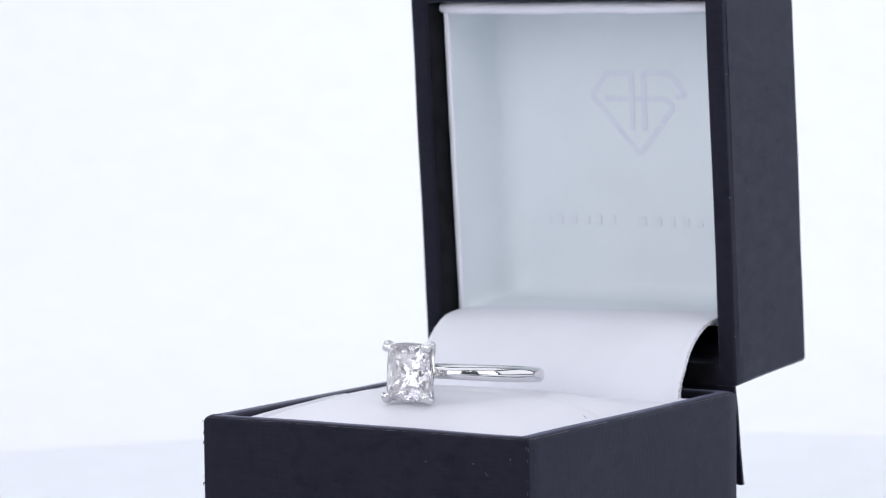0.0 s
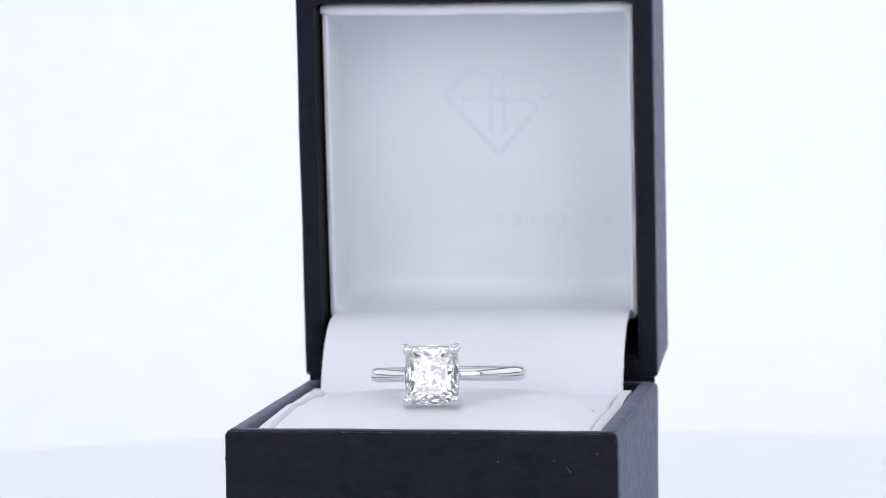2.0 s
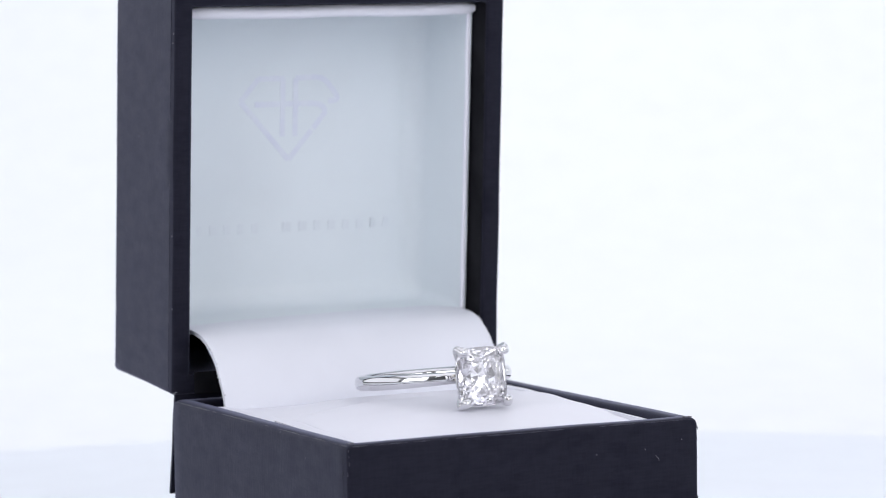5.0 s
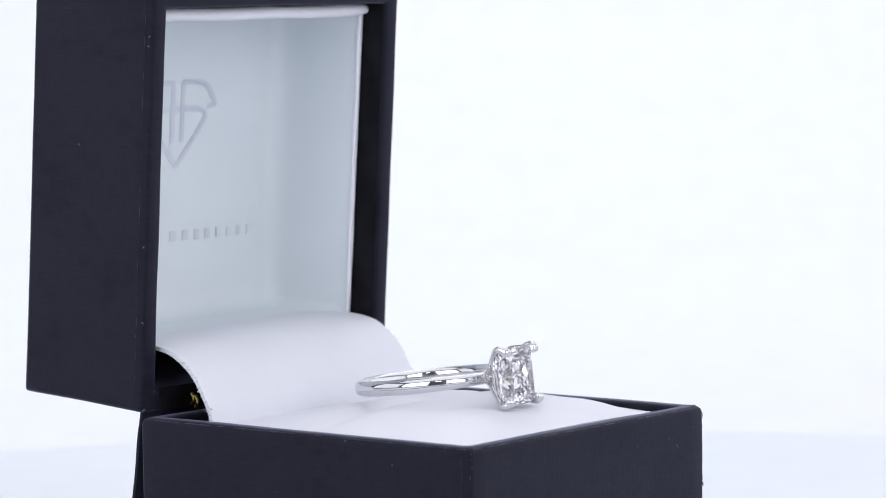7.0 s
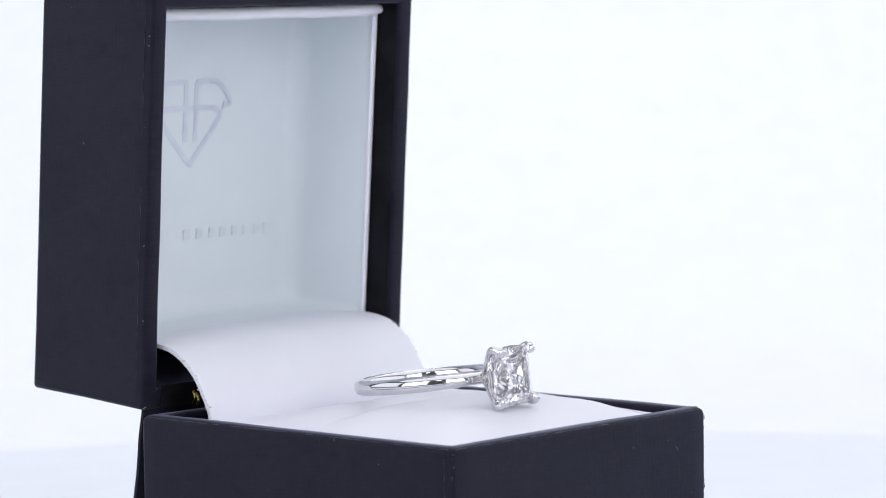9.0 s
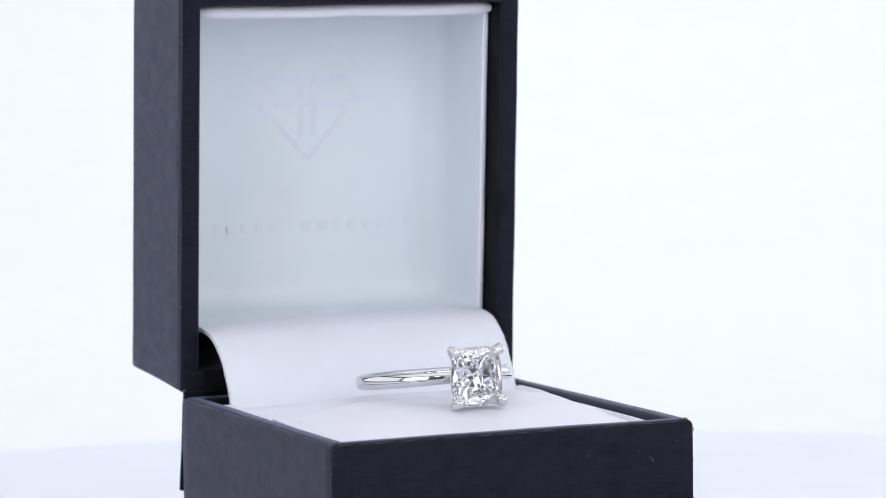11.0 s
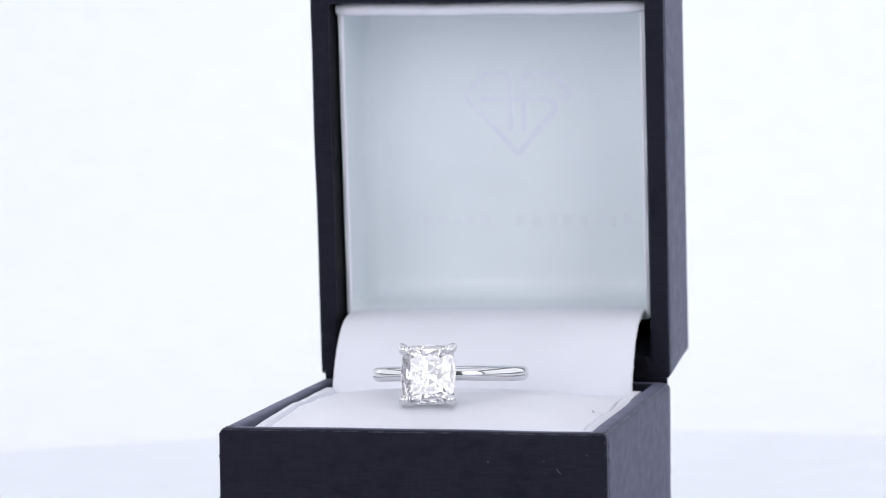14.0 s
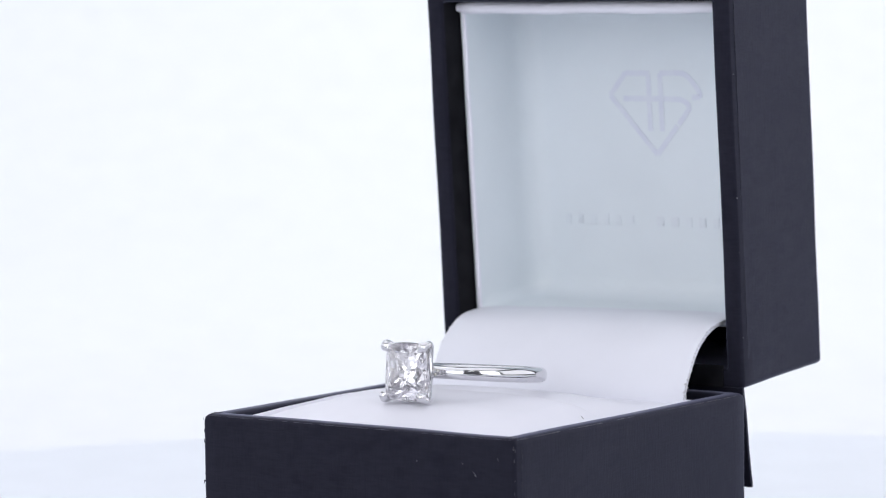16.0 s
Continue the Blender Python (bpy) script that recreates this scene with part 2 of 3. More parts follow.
# ---- the setting: table sweep and the studio round it ----
def build_setting():
    # seamless paper: flat on the table, then up in a wide curve
    prof = [(-700, -42), (-400, -42), (0, -42), (300, -42), (700, -42)]
    prof += [(700 + 450 * math.sin(radians(a)), -42 + 450 * (1 - math.cos(radians(a)))) for a in range(6, 91, 6)]
    prof += [(1150, 900), (1150, 1500)]
    sweep = part("backdrop", sheet(prof, 1.0, -1300, 1300, 8), PAPER)
    tagged(sweep, "seamless white paper backdrop sweeping up behind the turntable", "backdrop", kind="structure")
    table = part("table_top", block(-1350, 1350, -720, 1240, -70, -44, 2), WALLPAINT)
    tagged(table, "plain table top under the white paper", "table", kind="structure")
    for name, b in (("wall_north", (-2000, 2000, 1900, 2000, -800, 1900)), ("wall_south", (-2000, 2000, -2100, -2000, -800, 1900)),
                    ("wall_west", (-2100, -2000, -2100, 2000, -800, 1900)), ("wall_east", (2000, 2100, -2100, 2000, -800, 1900))):
        tagged(part(name, block(*b), WALLPAINT), "plain grey studio wall in dim light", "wall", kind="structure")
    tagged(part("ceiling", block(-2100, 2100, -2100, 2000, 1904, 2000), WALLPAINT), "plain grey studio ceiling", "ceiling", kind="structure")
    tagged(part("floor", block(-2100, 2100, -2100, 2000, -900, -804), FLOORPAINT), "plain dark grey studio floor", "floor", kind="structure")


# ---- the turntable ----
def build_turntable():
    R, n = 186.0, 96
    def turned(prof):
        rings = [[(r * math.cos(2 * math.pi * k / n), r * math.sin(2 * math.pi * k / n), z) for k in range(n)] for r, z in prof]
        return loft(rings)
    ob = part("turntable", turned([(R - 14, -12), (R - 2, -12), (R - 2, -1), (R - 1.4, -0.3), (R - 2.4, 0), (60, 0)]), DISC)
    band = loft([[(r * math.cos(2 * math.pi * k / n), r * math.sin(2 * math.pi * k / n), z) for k in range(n)]
                 for r, z in ((R - 1.9, -0.5), (R - 1.0, -0.15), (R - 0.2, -0.5), (R, -1.2), (R, -14), (R - 1.9, -15), (R - 1.9, -0.5))], True, False, False)
    part("rim_band", band, DISC, ob, "white rounded rim of the turntable")
    foot = turned([(70, -14.5), (90, -14), (90, -12.2), (70, -12.1)])
    part("foot_ring", foot, DISC, ob)
    ob.location.z = DECK
    return tagged(ob, "round glossy white turntable carrying the ring box", "turntable")


# ---- the box ----
X0, X1, Y0, Y1 = -30.3, 20.0, -21.4, 33.4      # outside of the base, from the turntable's axis
LEAN = radians(3.9)                            # the lid leans over the base
HINGE = Vector((0, 33.2, 0.5))


def lid_place(x, v, up):
    """From the lid's tub (x, height, towards the rim) to the box; the lid narrows a little towards its back."""
    y, z = -up, v
    x = -5.2 + (x + 5.2) * (1 - 0.0008 * max(y, 0.0))
    return Vector((x, HINGE.y + y * math.cos(LEAN) - z * math.sin(LEAN), HINGE.z + y * math.sin(LEAN) + z * math.cos(LEAN)))


def lining_place(x, v, up):
    """From the lining's tub to the box: it sits a little back in the lid, all round."""
    a = radians(4.3)
    y, z = -up, v
    return Vector((x, 36.65 + y * math.cos(a) - z * math.sin(a), 9.2 + y * math.sin(a) + z * math.cos(a)))


def build_box():
    box = new("ring_box")
    box.location.z = DECK

    def add(name, bm, mat, parent=box, label="", smooth=40):
        return part(name, bm, mat, parent, label, smooth)

    lift = -DECK / MM

    def up(bm):
        for v in bm.verts:
            v.co.z += lift
        return bm

    bm = tub(X0, X1, Y0, Y1, lift - 0.05, 2.7, 2.0, lambda x, y, z: Vector((x, y, z - 0.05)), r=0.5, edge=0.85)
    wobble(bm, 0.08, 0.09, 2.0)
    base = add("base", up(bm), NAVY, box, "navy linen-paper base of the box")
    for x, s in ((X0, -1), (X1, 1)):
        bm = tube([(x + s * 0.04, Y0 + 1.45 + 0.05 * math.sin(k * 1.3), -1.3 - 24.5 * k / 40) for k in range(41)], [0.012 + 0.07 * max(0.0, math.sin(k * 2.1) * math.sin(k * 0.45)) for k in range(41)], 6)
        add("corner_seam", up(bm), NAVY_WORN, base, "rubbed paper seam at the corner")
    for x in (X0 + 1.35, X1 - 1.35):
        bm = tube(spline([(x - 0.3, Y0 + 0.5, -0.12), (x, Y0 + 1.2, -0.06), (x + 0.3, Y0 + 2.2, -0.09)]), 0.09, 6, flat=0.6)
        add("corner_crease", up(bm), NAVY_WORN, base)

    # rubbed lines along the rim's outer edges, broken and uneven, with painted-in highlight
    for (ax, ay), (bx, by), seed in (((X0 + 0.8, Y0 + 0.3), (X1 - 0.8, Y0 + 0.3), 0.0), ((X0 + 0.3, Y0 + 1.0), (X0 + 0.3, Y1 - 1.0), 1.7), ((X1 - 0.3, Y0 + 1.0), (X1 - 0.3, Y1 - 1.0), 3.1)):
        pts, radii = [], []
        for k in range(91):
            f, w = k / 90, noise.noise(Vector((k * 0.31, seed, 0.0)))
            pts.append((ax + (bx - ax) * f, ay + (by - ay) * f, -0.32 + 0.03 * w))
            radii.append(0.045 + 0.055 * max(-0.6, min(w * 1.6, 1.0)))
        add("rubbed_edge_glint", up(tube(pts, radii, 6)), RUBBED_GLINT, base, "rubbed edge of the paper with its highlight painted in")

    # pale card liner standing just inside the base's walls
    bm = tub(X0 + 2.75, X1 - 2.75, Y0 + 2.75, Y1 - 9.0, 22, 1.3, 1.0, lambda x, y, z: Vector((x, y, z - 2.4)), r=0.8, edge=0.5)
    add("base_liner", up(bm), SATIN, box, "white leatherette liner inside the base")

    # two pads with the ring slot between them
    def margin(x, y):
        """The narrow strip of liner beside the pads stands a little proud, behind a creased gap."""
        w = 0.12 * noise.noise(Vector((0.0, y * 0.5, x * 0.1)))
        gap = 0.75 * (math.exp(-((x + 25.9 + w) / 0.2) ** 2) + math.exp(-((x - 15.6 + w) / 0.2) ** 2))
        return gap - (0.55 if x < -25.9 - w or x > 15.6 - w else 0.0)

    def front_top(x, y):
        e = max(0.0, 1 - abs((x + 5.1) / 22.2) ** 3.6)
        d = min(max((-7.5 - y) / 11.5, 0.0), 1.0)
        low = min(max((-14 - x) / 13, 0.0), 1.0) * min(max((13 - y) / 26, 0.0), 1.0)
        crease = margin(x, y)
        side = min(max((x - 10.5) / 4.5, 0.0), 1.0)
        roll = 0.8 * e * min(max((y - 2.2) / 4.0, 0.0), 1.0) ** 1.6 - 0.5 * e * math.exp(-((y - 2.0) / 4.5) ** 2)
        return -0.5 + 2.05 * e - 0.95 * side * side * (3 - 2 * side) - 1.7 * d * d * (3 - 2 * d) * (0.12 + 0.88 * e) - 0.75 * low - crease - roll
    bm = cushion(-27.45, 17.15, -18.6, 6.2, -20, front_top, 0.0, 150, 40, edge=0.7)
    add("front_pad", up(bm), SATIN, box, "white padded front cushion")

    def rear_top(x, y):
        k = min(max((y - 6.2) / 13, 0.0), 1.0)
        k = k * k * (3 - 2 * k)
        e = max(0.0, 1 - abs((x + 5.1) / 22.2) ** 3.6)
        return (front_top(x, 6.0) - 0.25) * (1 - k) - (0.85 + margin(x, y)) * k + 1.25 * e * math.exp(-((y - 12.5) / 6.5) ** 2) - 0.35 * e * math.exp(-((y - 6.2) / 3.0) ** 2)
    bm = cushion(-27.45, 17.15, 6.22, 24.6, -20, rear_top, 0.0, 150, 36, edge=0.6)
    add("rear_pad", up(bm), SATIN, box, "white padded rear cushion")

    # the hinge flap of leatherette that bends up from the base into the lid
    prof = spline([(24.2, -6), (24.2, -2), (24.5, 0.4), (25.6, 2.8), (27.8, 6.0), (31.0, 8.3), (34.2, 9.1), (38, 9.3), (44, 9.1), (50.4, 8.7)], 6)
    bm = sheet(prof, 0.55, -26.45, 15.95, 30, 0.1, 0.55)
    wobble(bm, 0.10, 0.16, 11.0)
    flap = add("liner_flap", up(bm), FLAP, box, "white leatherette flap bending up into the lid")
    # frayed cut edges of the flap
    for x, s in ((-26.5, 1.0), (16.0, 5.0)):
        bm = bmesh.new()
        rnd = random.Random(int(s))
        for p in prof[8:44]:
            for _ in range(2):
                lump(bm, (x + (1 if x < 0 else -1) * rnd.uniform(0.0, 0.14), p.x + rnd.uniform(-0.35, 0.35), p.y + (-0.42 if x < 0 else 0.2) + rnd.uniform(-0.22, 0.2)),
                     rnd.uniform(0.04, 0.12), rnd.uniform(0.15, 0.4), rnd.uniform(0.05, 0.15), 6)
            if x > 0 and rnd.random() < 0.7:
                lump(bm, (x, p.x - 0.12 + rnd.uniform(-0.2, 0.2), p.y + 0.28), 0.06, rnd.uniform(0.06, 0.16), rnd.uniform(0.06, 0.2), 6)
        add("frayed_edge", up(bm), EDGE, flap, "rough cut edge with the card core showing")

    # lid shell
    bm = tub(X0 - 0.05, X1 - 0.1, 0, 55.6, 22.0, 2.6, 2.0, lid_place, r=0.6, edge=0.45)
    wobble(bm, 0.14, 0.07, 5.0)
    lid = add("lid", up(bm), NAVY, box, "open navy linen-paper lid standing upright")
    # paper wrapped over the lid's sides, with a seam behind the front edge
    for x, s in ((X0 - 0.05, -1), (X1 - 0.1, 1)):
        bm = block(min(x, x + s * 0.05), max(x, x + s * 0.05), 1.45, 21.3, 0.6, 54.9, 0.02)
        for v in bm.verts:
            v.co = lid_place(v.co.x, v.co.z, -v.co.y)
        add("side_wrap", up(bm), NAVY, lid)
        bm = tube([lid_place(x + s * 0.03, 1.0 + 53 * k / 60, -1.4 - 0.05 * math.sin(k * 1.3)) for k in range(61)],
                  [0.012 + 0.05 * max(0.0, math.sin(k * 1.9) * math.sin(k * 0.37)) for k in range(61)], 6)
        add("lid_seam", up(bm), NAVY_WORN, lid)
    # black sheets for the shade on the lid's inner faces, between rim and lining
    for x0, x1, v0, v1 in ((-27.76, -27.68, 2.7, 52.8), (17.22, 17.30, 2.7, 52.8), (-27.6, 17.2, 52.93, 53.01)):
        bm = block(x0, x1, v0, v1, 0.55, 15.5)
        for v in bm.verts:
            v.co = lid_place(v.co.x, v.co.y, -v.co.z)
        add("inner_shade", up(bm), SHADE_BLACK, lid, "black sheet standing for the shade behind the rim")
    # black plate added over the lid's lower rim for the gap's shade
    bm = block(-27.2, 16.9, 32.7, 32.9, 0.6, 3.6)
    add("lid_gap_shade", up(bm), SHADE_BLACK, lid)
    # pale lining of the lid, with soft corners
    bm = tub(-27.3, 16.85, -0.85, 43.6, 15.6, 0.55, 0.5, lining_place, r=0.9, edge=0.25, fillet=3.2)
    wobble(bm, 0.03, 0.10, 9.0)
    lining = add("lid_lining", up(bm), LINING, lid, "pale blue-white paper lining")
    # rolled upper lip of the lining
    pts = [lining_place(-27.3 + 44.2 * k / 24, 43.45 + 0.06 * math.sin(k * 0.6), 0.15 + 0.1 * math.sin(k * 0.9)) for k in range(25)]
    bm = tube(pts, [0.65] + [0.92 + 0.03 * math.sin(k * 1.7) for k in range(23)] + [0.6], 12)
    add("lining_lip", up(bm), SATIN, lid, "rolled white upper lip of the lining")

    for x in (-26.75, 16.3):
        pts = [lining_place(x, 43.2 * k / 24, -0.25 + 0.06 * math.sin(k * 0.8)) for k in range(25)]
        bm = tube(pts, [0.34 + 0.03 * math.sin(k * 1.1 + x) for k in range(25)], 10)
        add("lining_edge", up(bm), SATIN, lid, "soft white side edge of the lining")

    # foil emblem: a cut-stone outline with strokes inside
    def on_back(x, z):
        a = radians(4.3)
        v = (z - 9.2) / math.cos(a)
        return lining_place(x, v, -15.05)

    def stroke(points, w=0.40, rise=0.06):
        bm = bmesh.new()
        pts = [Vector(p) for p in points]
        loops = []
        for i, p in enumerate(pts):
            d = (pts[min(i + 1, len(pts) - 1)] - pts[max(i - 1, 0)]).normalized()
            nn = Vector((-d.y, d.x)) * w
            f, g = on_back(p.x + nn.x, p.y + nn.y), on_back(p.x - nn.x, p.y - nn.y)
            loops.append([f, g, g + Vector((0, -rise, 0)), f + Vector((0, -rise, 0))])
        return loft(loops, True, True, True, bm)
    cx, cz = -4.55, 38.75
    strokes = [
        [(-2.6, 2.9), (-4.9, 2.9)], [(-4.9, 2.9), (-7.6, -0.3)], [(-7.6, -0.3), (0.0, -8.8)], [(0.0, -8.8), (3.6, -4.6)],
        spline([(-5.4, -0.75), (-1.0, -0.75), (2.0, -0.75), (4.6, -0.9), (5.7, -1.9), (5.0, -3.0), (3.8, -4.4)], 5),
        [(-1.0, 2.9), (-1.0, -5.4)],
        [(1.0, 2.9), (1.0, -5.4)],
        [(-2.6, 2.9), (-0.8, 2.9)],
        spline([(1.0, 2.9), (4.8, 2.9), (6.6, 1.5), (7.6, -0.2), (6.2, -0.5)], 5),
    ]
    emblem = None
    for i, st in enumerate(strokes):
        bm = stroke([(cx + a, cz + b) for a, b in st], 0.40, 0.008 + 0.003 * i)
        if emblem is None:
            emblem = add("foil_emblem", up(bm), FOIL, lid, "lilac foil outline of a cut stone")
        else:
            bm2 = up(bm)
            add("foil_stroke", bm2, FOIL, lid)
    # unreadable line of print under it, as plain bars
    rnd = random.Random(4)
    x = -21.0
    while x < 11.3:
        w = rnd.uniform(0.8, 1.4)
        if not (-8.6 < x < -7.4):
            bm = stroke([(x, 20.3), (x + w, 20.3)], 0.72)
            add("print_bar", up(bm), FOIL_PALE, lid)
        x += w + 1.25

    # loose navy hinge strip behind
    prof = spline([(33.5, 1.6), (33.9, -0.8), (34.3, -3), (34.9, -8), (35.9, -13.3)], 6)
    bm = sheet(prof, 0.45, X0 + 0.5, X1 - 0.5, 20, 0.0)
    wobble(bm, 0.15, 0.1, 3.0)
    add("hinge_strip", up(bm), NAVY, box, "loose navy paper hinge strip")
    # brass spring arms in the gap under the flap
    for y, h in ((29.7, 2.8), (29.05, 2.5)):
        pts = spline([(-24.2, y + 0.2, h - 1.5), (-24.2, y - 0.1, h - 1.0), (-24.2, y - 0.15, h - 0.5), (-24.2, y + 0.2, h)], 6)
        add("hinge_spring", up(tube(pts, 0.24, 8)), BRASS, box, "bent brass spring hinge")
    # flecks of worn paper down the front corners and a crumple where the rims meet
    for x, seed in ((X0, 21), (X1, 22)):
        rnd = random.Random(seed)
        s = -1 if x < 0 else 1
        bm = bmesh.new()
        for _ in range(26):
            lump(bm, (x - s * rnd.uniform(0.0, 0.22), Y0 + rnd.uniform(-0.01, 0.22), -rnd.uniform(0.7, 25.0)), 0.05, 0.05, rnd.uniform(0.05, 0.3), 6)
        add("worn_corner", up(bm), RUBBED_GLINT, base, "flecked worn corner of the paper")
        bm = bmesh.new()
        for _ in range(5):
            lump(bm, (x - s * rnd.uniform(0.5, 1.9), Y0 + rnd.uniform(0.5, 1.9), -0.07), rnd.uniform(0.1, 0.35), rnd.uniform(0.1, 0.3), rnd.uniform(0.04, 0.09), 8)
        add("corner_crumple", up(bm), RUBBED_GLINT, base, "crumpled paper fold on the rim's corner")
    # pale chip at the lid's lower corner
    bm = bmesh.new()
    rnd = random.Random(5)
    for _ in range(5):
        lump(bm, lid_place(X0 + 0.25 + rnd.uniform(-0.1, 0.3), 0.25 + rnd.uniform(-0.15, 0.3), -0.1 + rnd.uniform(-0.2, 0.1)), 0.1, 0.1, 0.1, 6)
    add("chip", up(bm), LINT, lid, "small pale chip on the lid's corner")
    # small light scuffs in the paper
    for (ax, az, bx, bz) in ((13.6, -4.6, 14.1, -5.2), (11.9, -3.6, 12.05, -3.75), (17.4, -2.7, 17.5, -2.9)):
        bm = tube([(ax, Y0 - 0.02, az), ((ax + bx) / 2 + 0.06, Y0 - 0.05, (az + bz) / 2), (bx, Y0 - 0.02, bz)], 0.024, 5)
        add("scuff", up(bm), LINT, base, "fine pale scratch")
    rnd = random.Random(8)
    for z, side in ((49.5, 0), (48.2, 0), (37.4, 0), (30.0, 0), (22.0, 0), (12.0, 0), (43.0, 1), (26.0, 1), (7.0, 1)):
        q = lid_place(X0 - 0.06 if side == 0 else X1 - 0.08, z, -0.3 - 0.8 * rnd.random())
        bm = tube([q, q + Vector((0, rnd.uniform(-0.3, 0.3), rnd.uniform(-0.25, 0.25)))], 0.05, 5)
        add("lint", up(bm), LINT, lid, "speck of pale lint")
    box["label"] = "open navy linen-paper ring box with white padded inside"
    tagged(box, category="ring box")
    return box


# ---- the ring ----
def cut_stone(a, b):
    """A cushion brilliant by cutting planes; table towards -y, a and b its half sizes along x and z."""
    bm = bmesh.new()
    bmesh.ops.create_cube(bm, size=2.0)
    for v in bm.verts:
        v.co = Vector((v.co.x * a * 1.4, v.co.y * 6, v.co.z * b * 1.4))
    p = 6.8
    q = p / (p - 1)

    def reach(t):
        return (abs(a * math.cos(t)) ** q + abs(b * math.sin(t)) ** q) ** (1 / q)

    def cut(t, slope, level, inset=0.0, below=False, rounder=0.0):
        """slope: the facet's angle from the girdle plane; level: the height over it at which the facet meets the outline."""
        s, c = math.sin(slope), math.cos(slope)
        way = Vector((math.cos(t) * s, c if below else -c, math.sin(t) * s))
        d = ((reach(t) - inset) * (1 - rounder) + rounder * (a + b) / 2 * 0.99) * s + level * c
        got = bmesh.ops.bisect_plane(bm, geom=bm.verts[:] + bm.edges[:] + bm.faces[:], plane_co=way * d, plane_no=way, clear_outer=True, dist=1e-5)
        edges = [e for e in got["geom_cut"] if isinstance(e, bmesh.types.BMEdge)]
        if len(edges) > 2:
            bmesh.ops.edgeloop_fill(bm, edges=edges)

    def spread(n, turn=0.0):
        return [math.tau * (k + turn) / n for k in range(n)]

    for t in spread(32, 0.5):
        cut(t, radians(90), 0)
    # crown: halves, mains, stars and the table
    for t in spread(16, 0.5):
        cut(t, radians(41), 0.10)
    for t in spread(8):
        cut(t, radians(35), 0.13, 0.0, False, 0.12)
    for t in spread(8, 0.5):
        cut(t, radians(23), 0.42, 0.0, False, 0.3)
    cut(0, 0, 1.02)
    # pavilion: eight tiers from the girdle to the mains round the culet
    rnd = random.Random(11)

    def jit(d):
        return radians(rnd.uniform(-d, d))
    for n, slope, level, turn, rounder in ((40, 50, 0.08, 0.5, 0.0), (40, 47.5, 0.15, 0.0, 0.08), (36, 45.5, 0.22, 0.5, 0.18), (32, 43.8, 0.29, 0.0, 0.28),
                                           (32, 42.5, 0.36, 0.5, 0.4), (24, 41.4, 0.44, 0.0, 0.5), (16, 40.9, 0.50, 0.5, 0.6), (8, 40.3, 0.56, 0.0, 0.7)):
        for t in spread(n, turn):
            loose = 1.0 if n > 16 else 0.5
            cut(t + jit(40 / n) * loose, radians(slope) + jit(0.9) * loose, level, 0.0, True, rounder)
    # each facet split into a shallow star of smaller ones
    bmesh.ops.recalc_face_normals(bm, faces=bm.faces)
    low = [f for f in bm.faces if f.normal.y > 0.2 and f.calc_area() > 0.035]
    for f in low:
        bmesh.ops.poke(bm, faces=[f], offset=rnd.choice((-1, 1)) * rnd.uniform(0.03, 0.10) * math.sqrt(f.calc_area()))
    return bm


RING_POSE = pose(-5.25 * MM, 4.2 * MM, 4.24 * MM, -6.05, -1.1, 0)


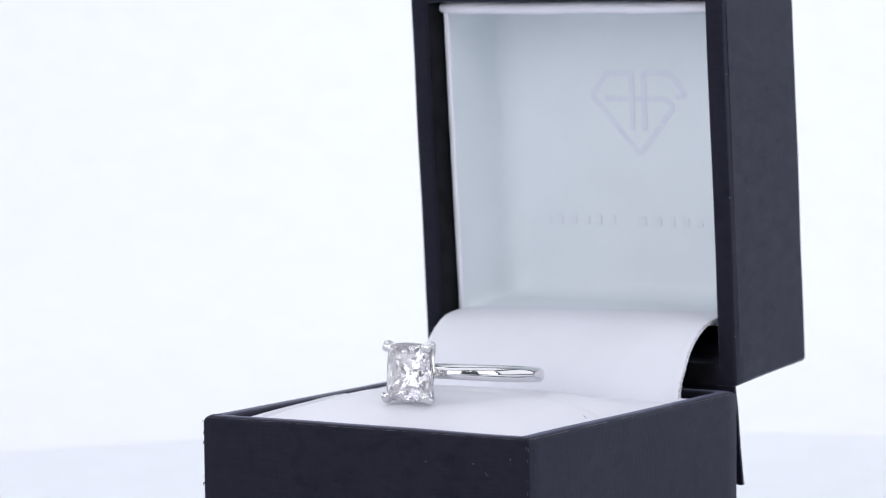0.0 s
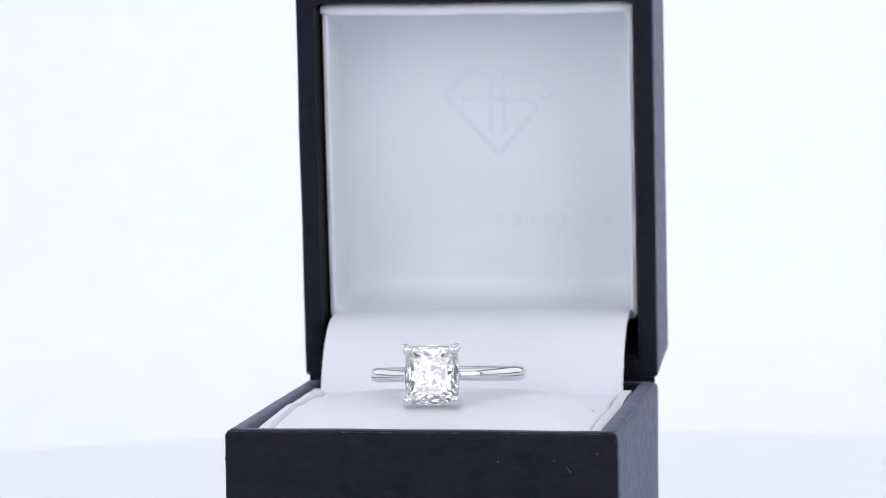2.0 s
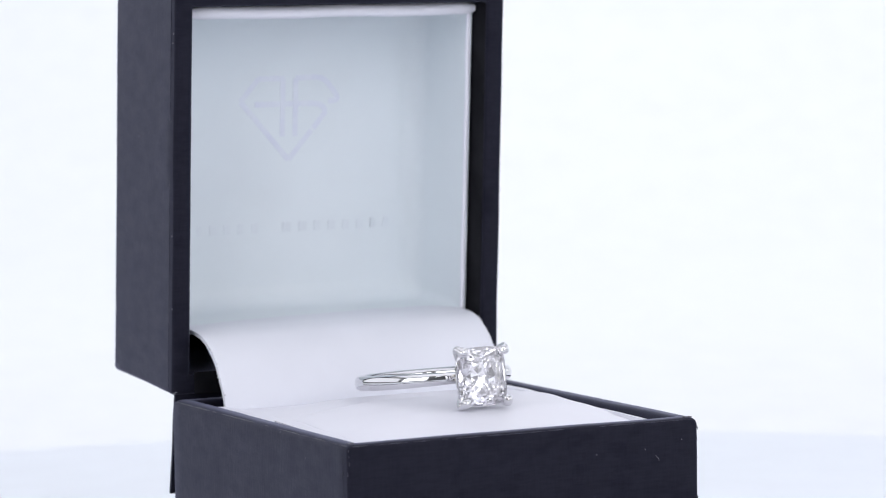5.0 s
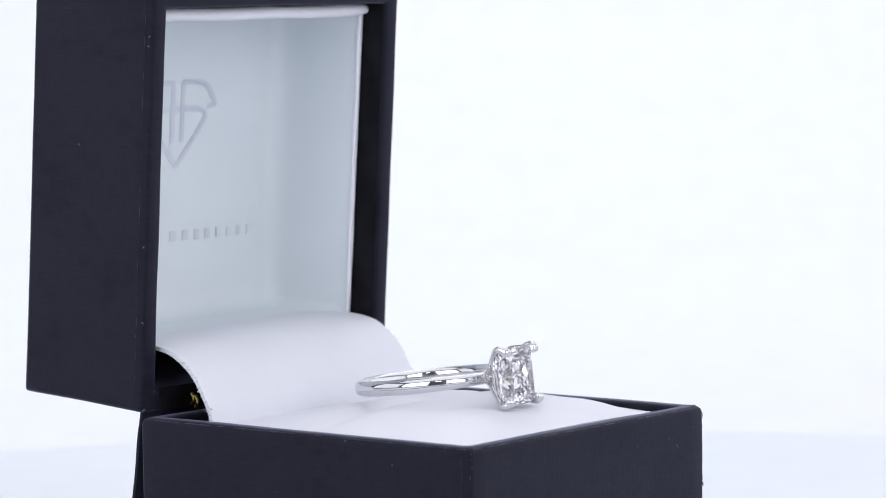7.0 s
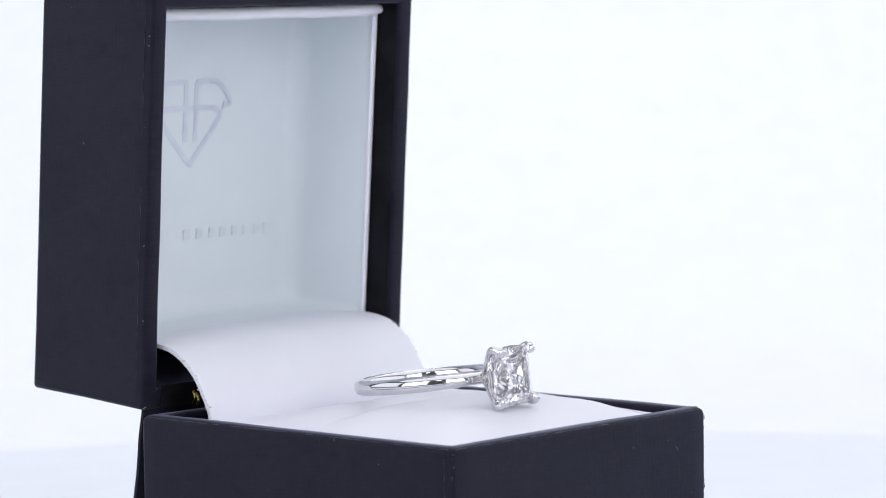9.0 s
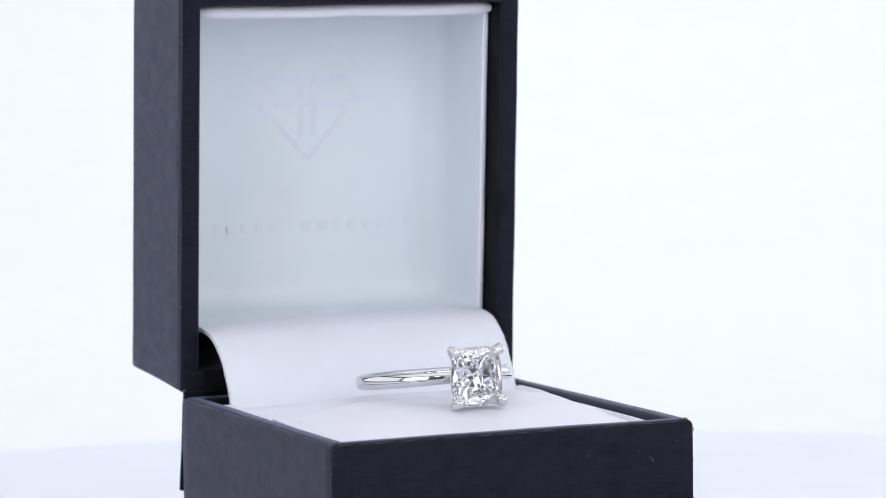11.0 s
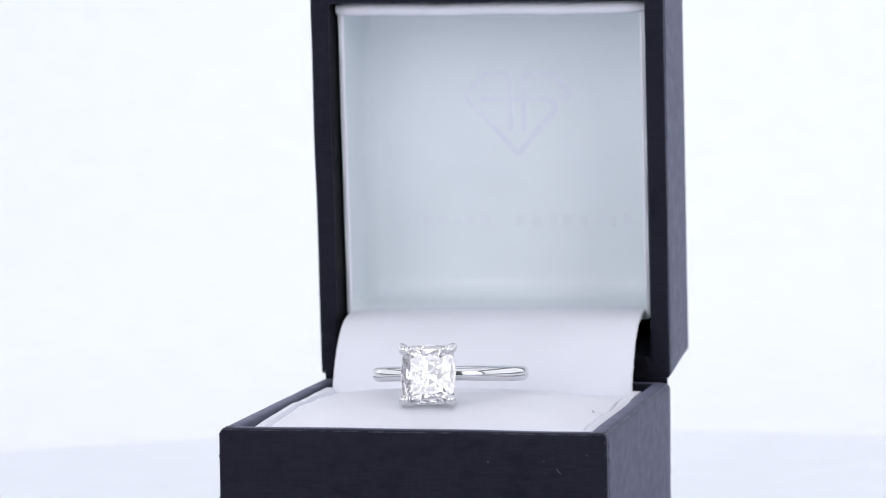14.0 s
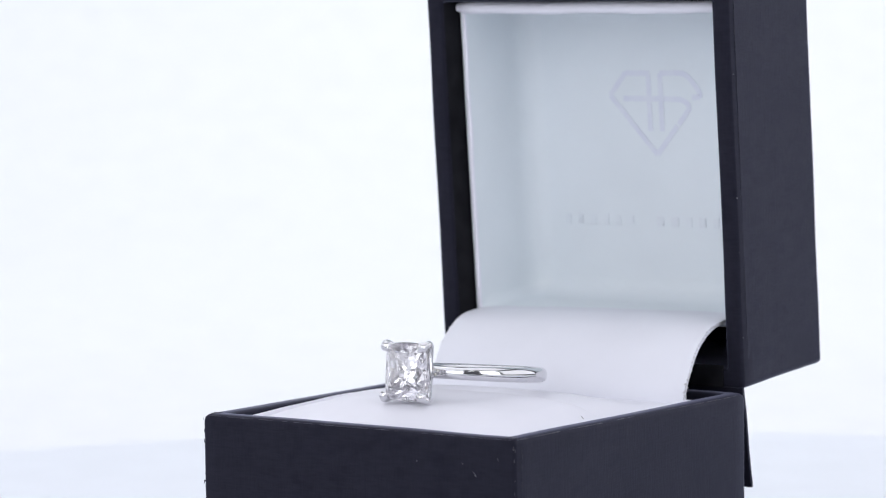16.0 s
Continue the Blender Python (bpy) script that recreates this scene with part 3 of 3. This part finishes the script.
def build_ring():
    ring = new("diamond_ring")
    R, seg, n = 10.42, 20, 144
    # shank: a rounded band, slimmer towards the stone
    rings = []
    for k in range(n):
        t = math.tau * k / n
        front = max(0.0, -math.sin(t)) ** 3
        hw, th = 1.0 - 0.22 * front, 1.75 - 0.15 * front
        mid = R - th / 2
        loop = []
        for j in range(seg):
            u = math.tau * j / seg
            cu, su = math.cos(u), math.sin(u)
            rr = mid + th / 2 * math.copysign(abs(cu) ** 0.88, cu)
            zz = hw * math.copysign(abs(su) ** 0.86, su)
            loop.append((rr * math.cos(t), rr * math.sin(t), zz))
        rings.append(loop)
    rings.append(rings[0])
    bm = loft(rings, True, False, False)
    bmesh.ops.remove_doubles(bm, verts=bm.verts, dist=1e-4)
    part("band", bm, WHITE_GOLD, ring, "polished white gold band", 60)
    # stone
    G = -13.82                                   # girdle's distance along the head
    bm = cut_stone(3.42, 3.74)
    for v in bm.verts:
        v.co.y += G
    part("diamond", bm, GEM, ring, "clear cushion-cut diamond", 0)
    # collet block on the band
    bm = bmesh.new()
    lump(bm, (0, -9.6, 0), 1.1, 0.45, 0.8, 16)
    part("bridge", bm, WHITE_GOLD, ring)
    # four claws
    for sx in (-1, 1):
        for sz in (-1, 1):
            pts = spline([(sx * 0.5, -9.3, sz * 0.4), (sx * 1.1, -10.4, sz * 1.05), (sx * 1.85, -11.5, sz * 1.95), (sx * 2.68, -12.6, sz * 2.85),
                          (sx * 3.26, -13.5, sz * 3.52), (sx * 3.36, -14.25, sz * 3.62), (sx * 2.9, -14.76, sz * 3.14), (sx * 2.5, -14.94, sz * 2.72)], 7)
            m = len(pts)
            radii = [0.38 + 0.12 * min(1.0, k / (0.75 * m)) for k in range(m)]
            for k, r in ((-1, 0.14), (-2, 0.24), (-3, 0.33), (-4, 0.41), (-5, 0.47), (-6, 0.58), (-7, 0.64), (-8, 0.70), (-9, 0.73), (-10, 0.71), (-11, 0.66), (-12, 0.60)):
                radii[k] = r
            bm = tube(pts, radii, 16)
            part("claw", bm, WHITE_GOLD, ring)
    # two wires of the gallery under the girdle
    for y, k in ((-13.15, 0.97), (-12.3, 0.80)):
        pts = []
        for i in range(72):
            t = math.tau * i / 72
            c, s = math.cos(t), math.sin(t)
            e = 2 / 3.6
            pts.append((3.3 * k * math.copysign(abs(c) ** e, c), y, 3.6 * k * math.copysign(abs(s) ** e, s)))
        part("gallery_wire", tube(pts, 0.2, 8, True), WHITE_GOLD, ring)
    # milled beads where the head meets the shoulders and up the inside of the claws
    for sx in (-1, 1):
        bm = bmesh.new()
        for i in range(5):
            lump(bm, (sx * (0.8 + 0.36 * i), -10.15 - 0.03 * i, 0.28 * (-1) ** i), 0.24, 0.24, 0.24, 10)
        part("beading", bm, MILLED, ring, "small milled beads")
        for sz in (-1, 1):
            bm = bmesh.new()
            for i in range(6):
                lump(bm, (sx * (0.75 + 0.3 * i), -10.35 - 0.42 * i, sz * (0.35 + 0.34 * i)), 0.2, 0.23, 0.2, 10)
            part("beading", bm, MILLED, ring, "small milled beads")
    ring["label"] = "polished white gold solitaire ring with cushion-cut diamond"
    tagged(ring, category="ring")
    return ring


def build_fibre():
    pts = spline([(14.95, 2.3, -1.5), (14.85, 2.2, -1.05), (14.6, 2.1, -0.65), (14.2, 2.0, -0.15)], 5)
    ob = part("loose_fibre", tube(pts, 0.05, 5), HAIR)
    return tagged(ob, "tiny loose grey fibre caught at the cushion's edge", "fibre")


build_setting()
TURNTABLE = build_turntable()
BOX = build_box()
RING = build_ring()
FIBRE = build_fibre()


def motions():
    def spin(a, z=0.0):
        return pose(0, 0, z, 0, 0, a)
    walk(TURNTABLE, [(t, spin(a, DECK)) for t, a in TURN])
    walk(BOX, [(t, spin(a, DECK)) for t, a in TURN])
    walk(RING, [(t, spin(a) @ RING_POSE) for t, a in TURN])
    walk(FIBRE, [(t, spin(a)) for t, a in TURN])


motions()
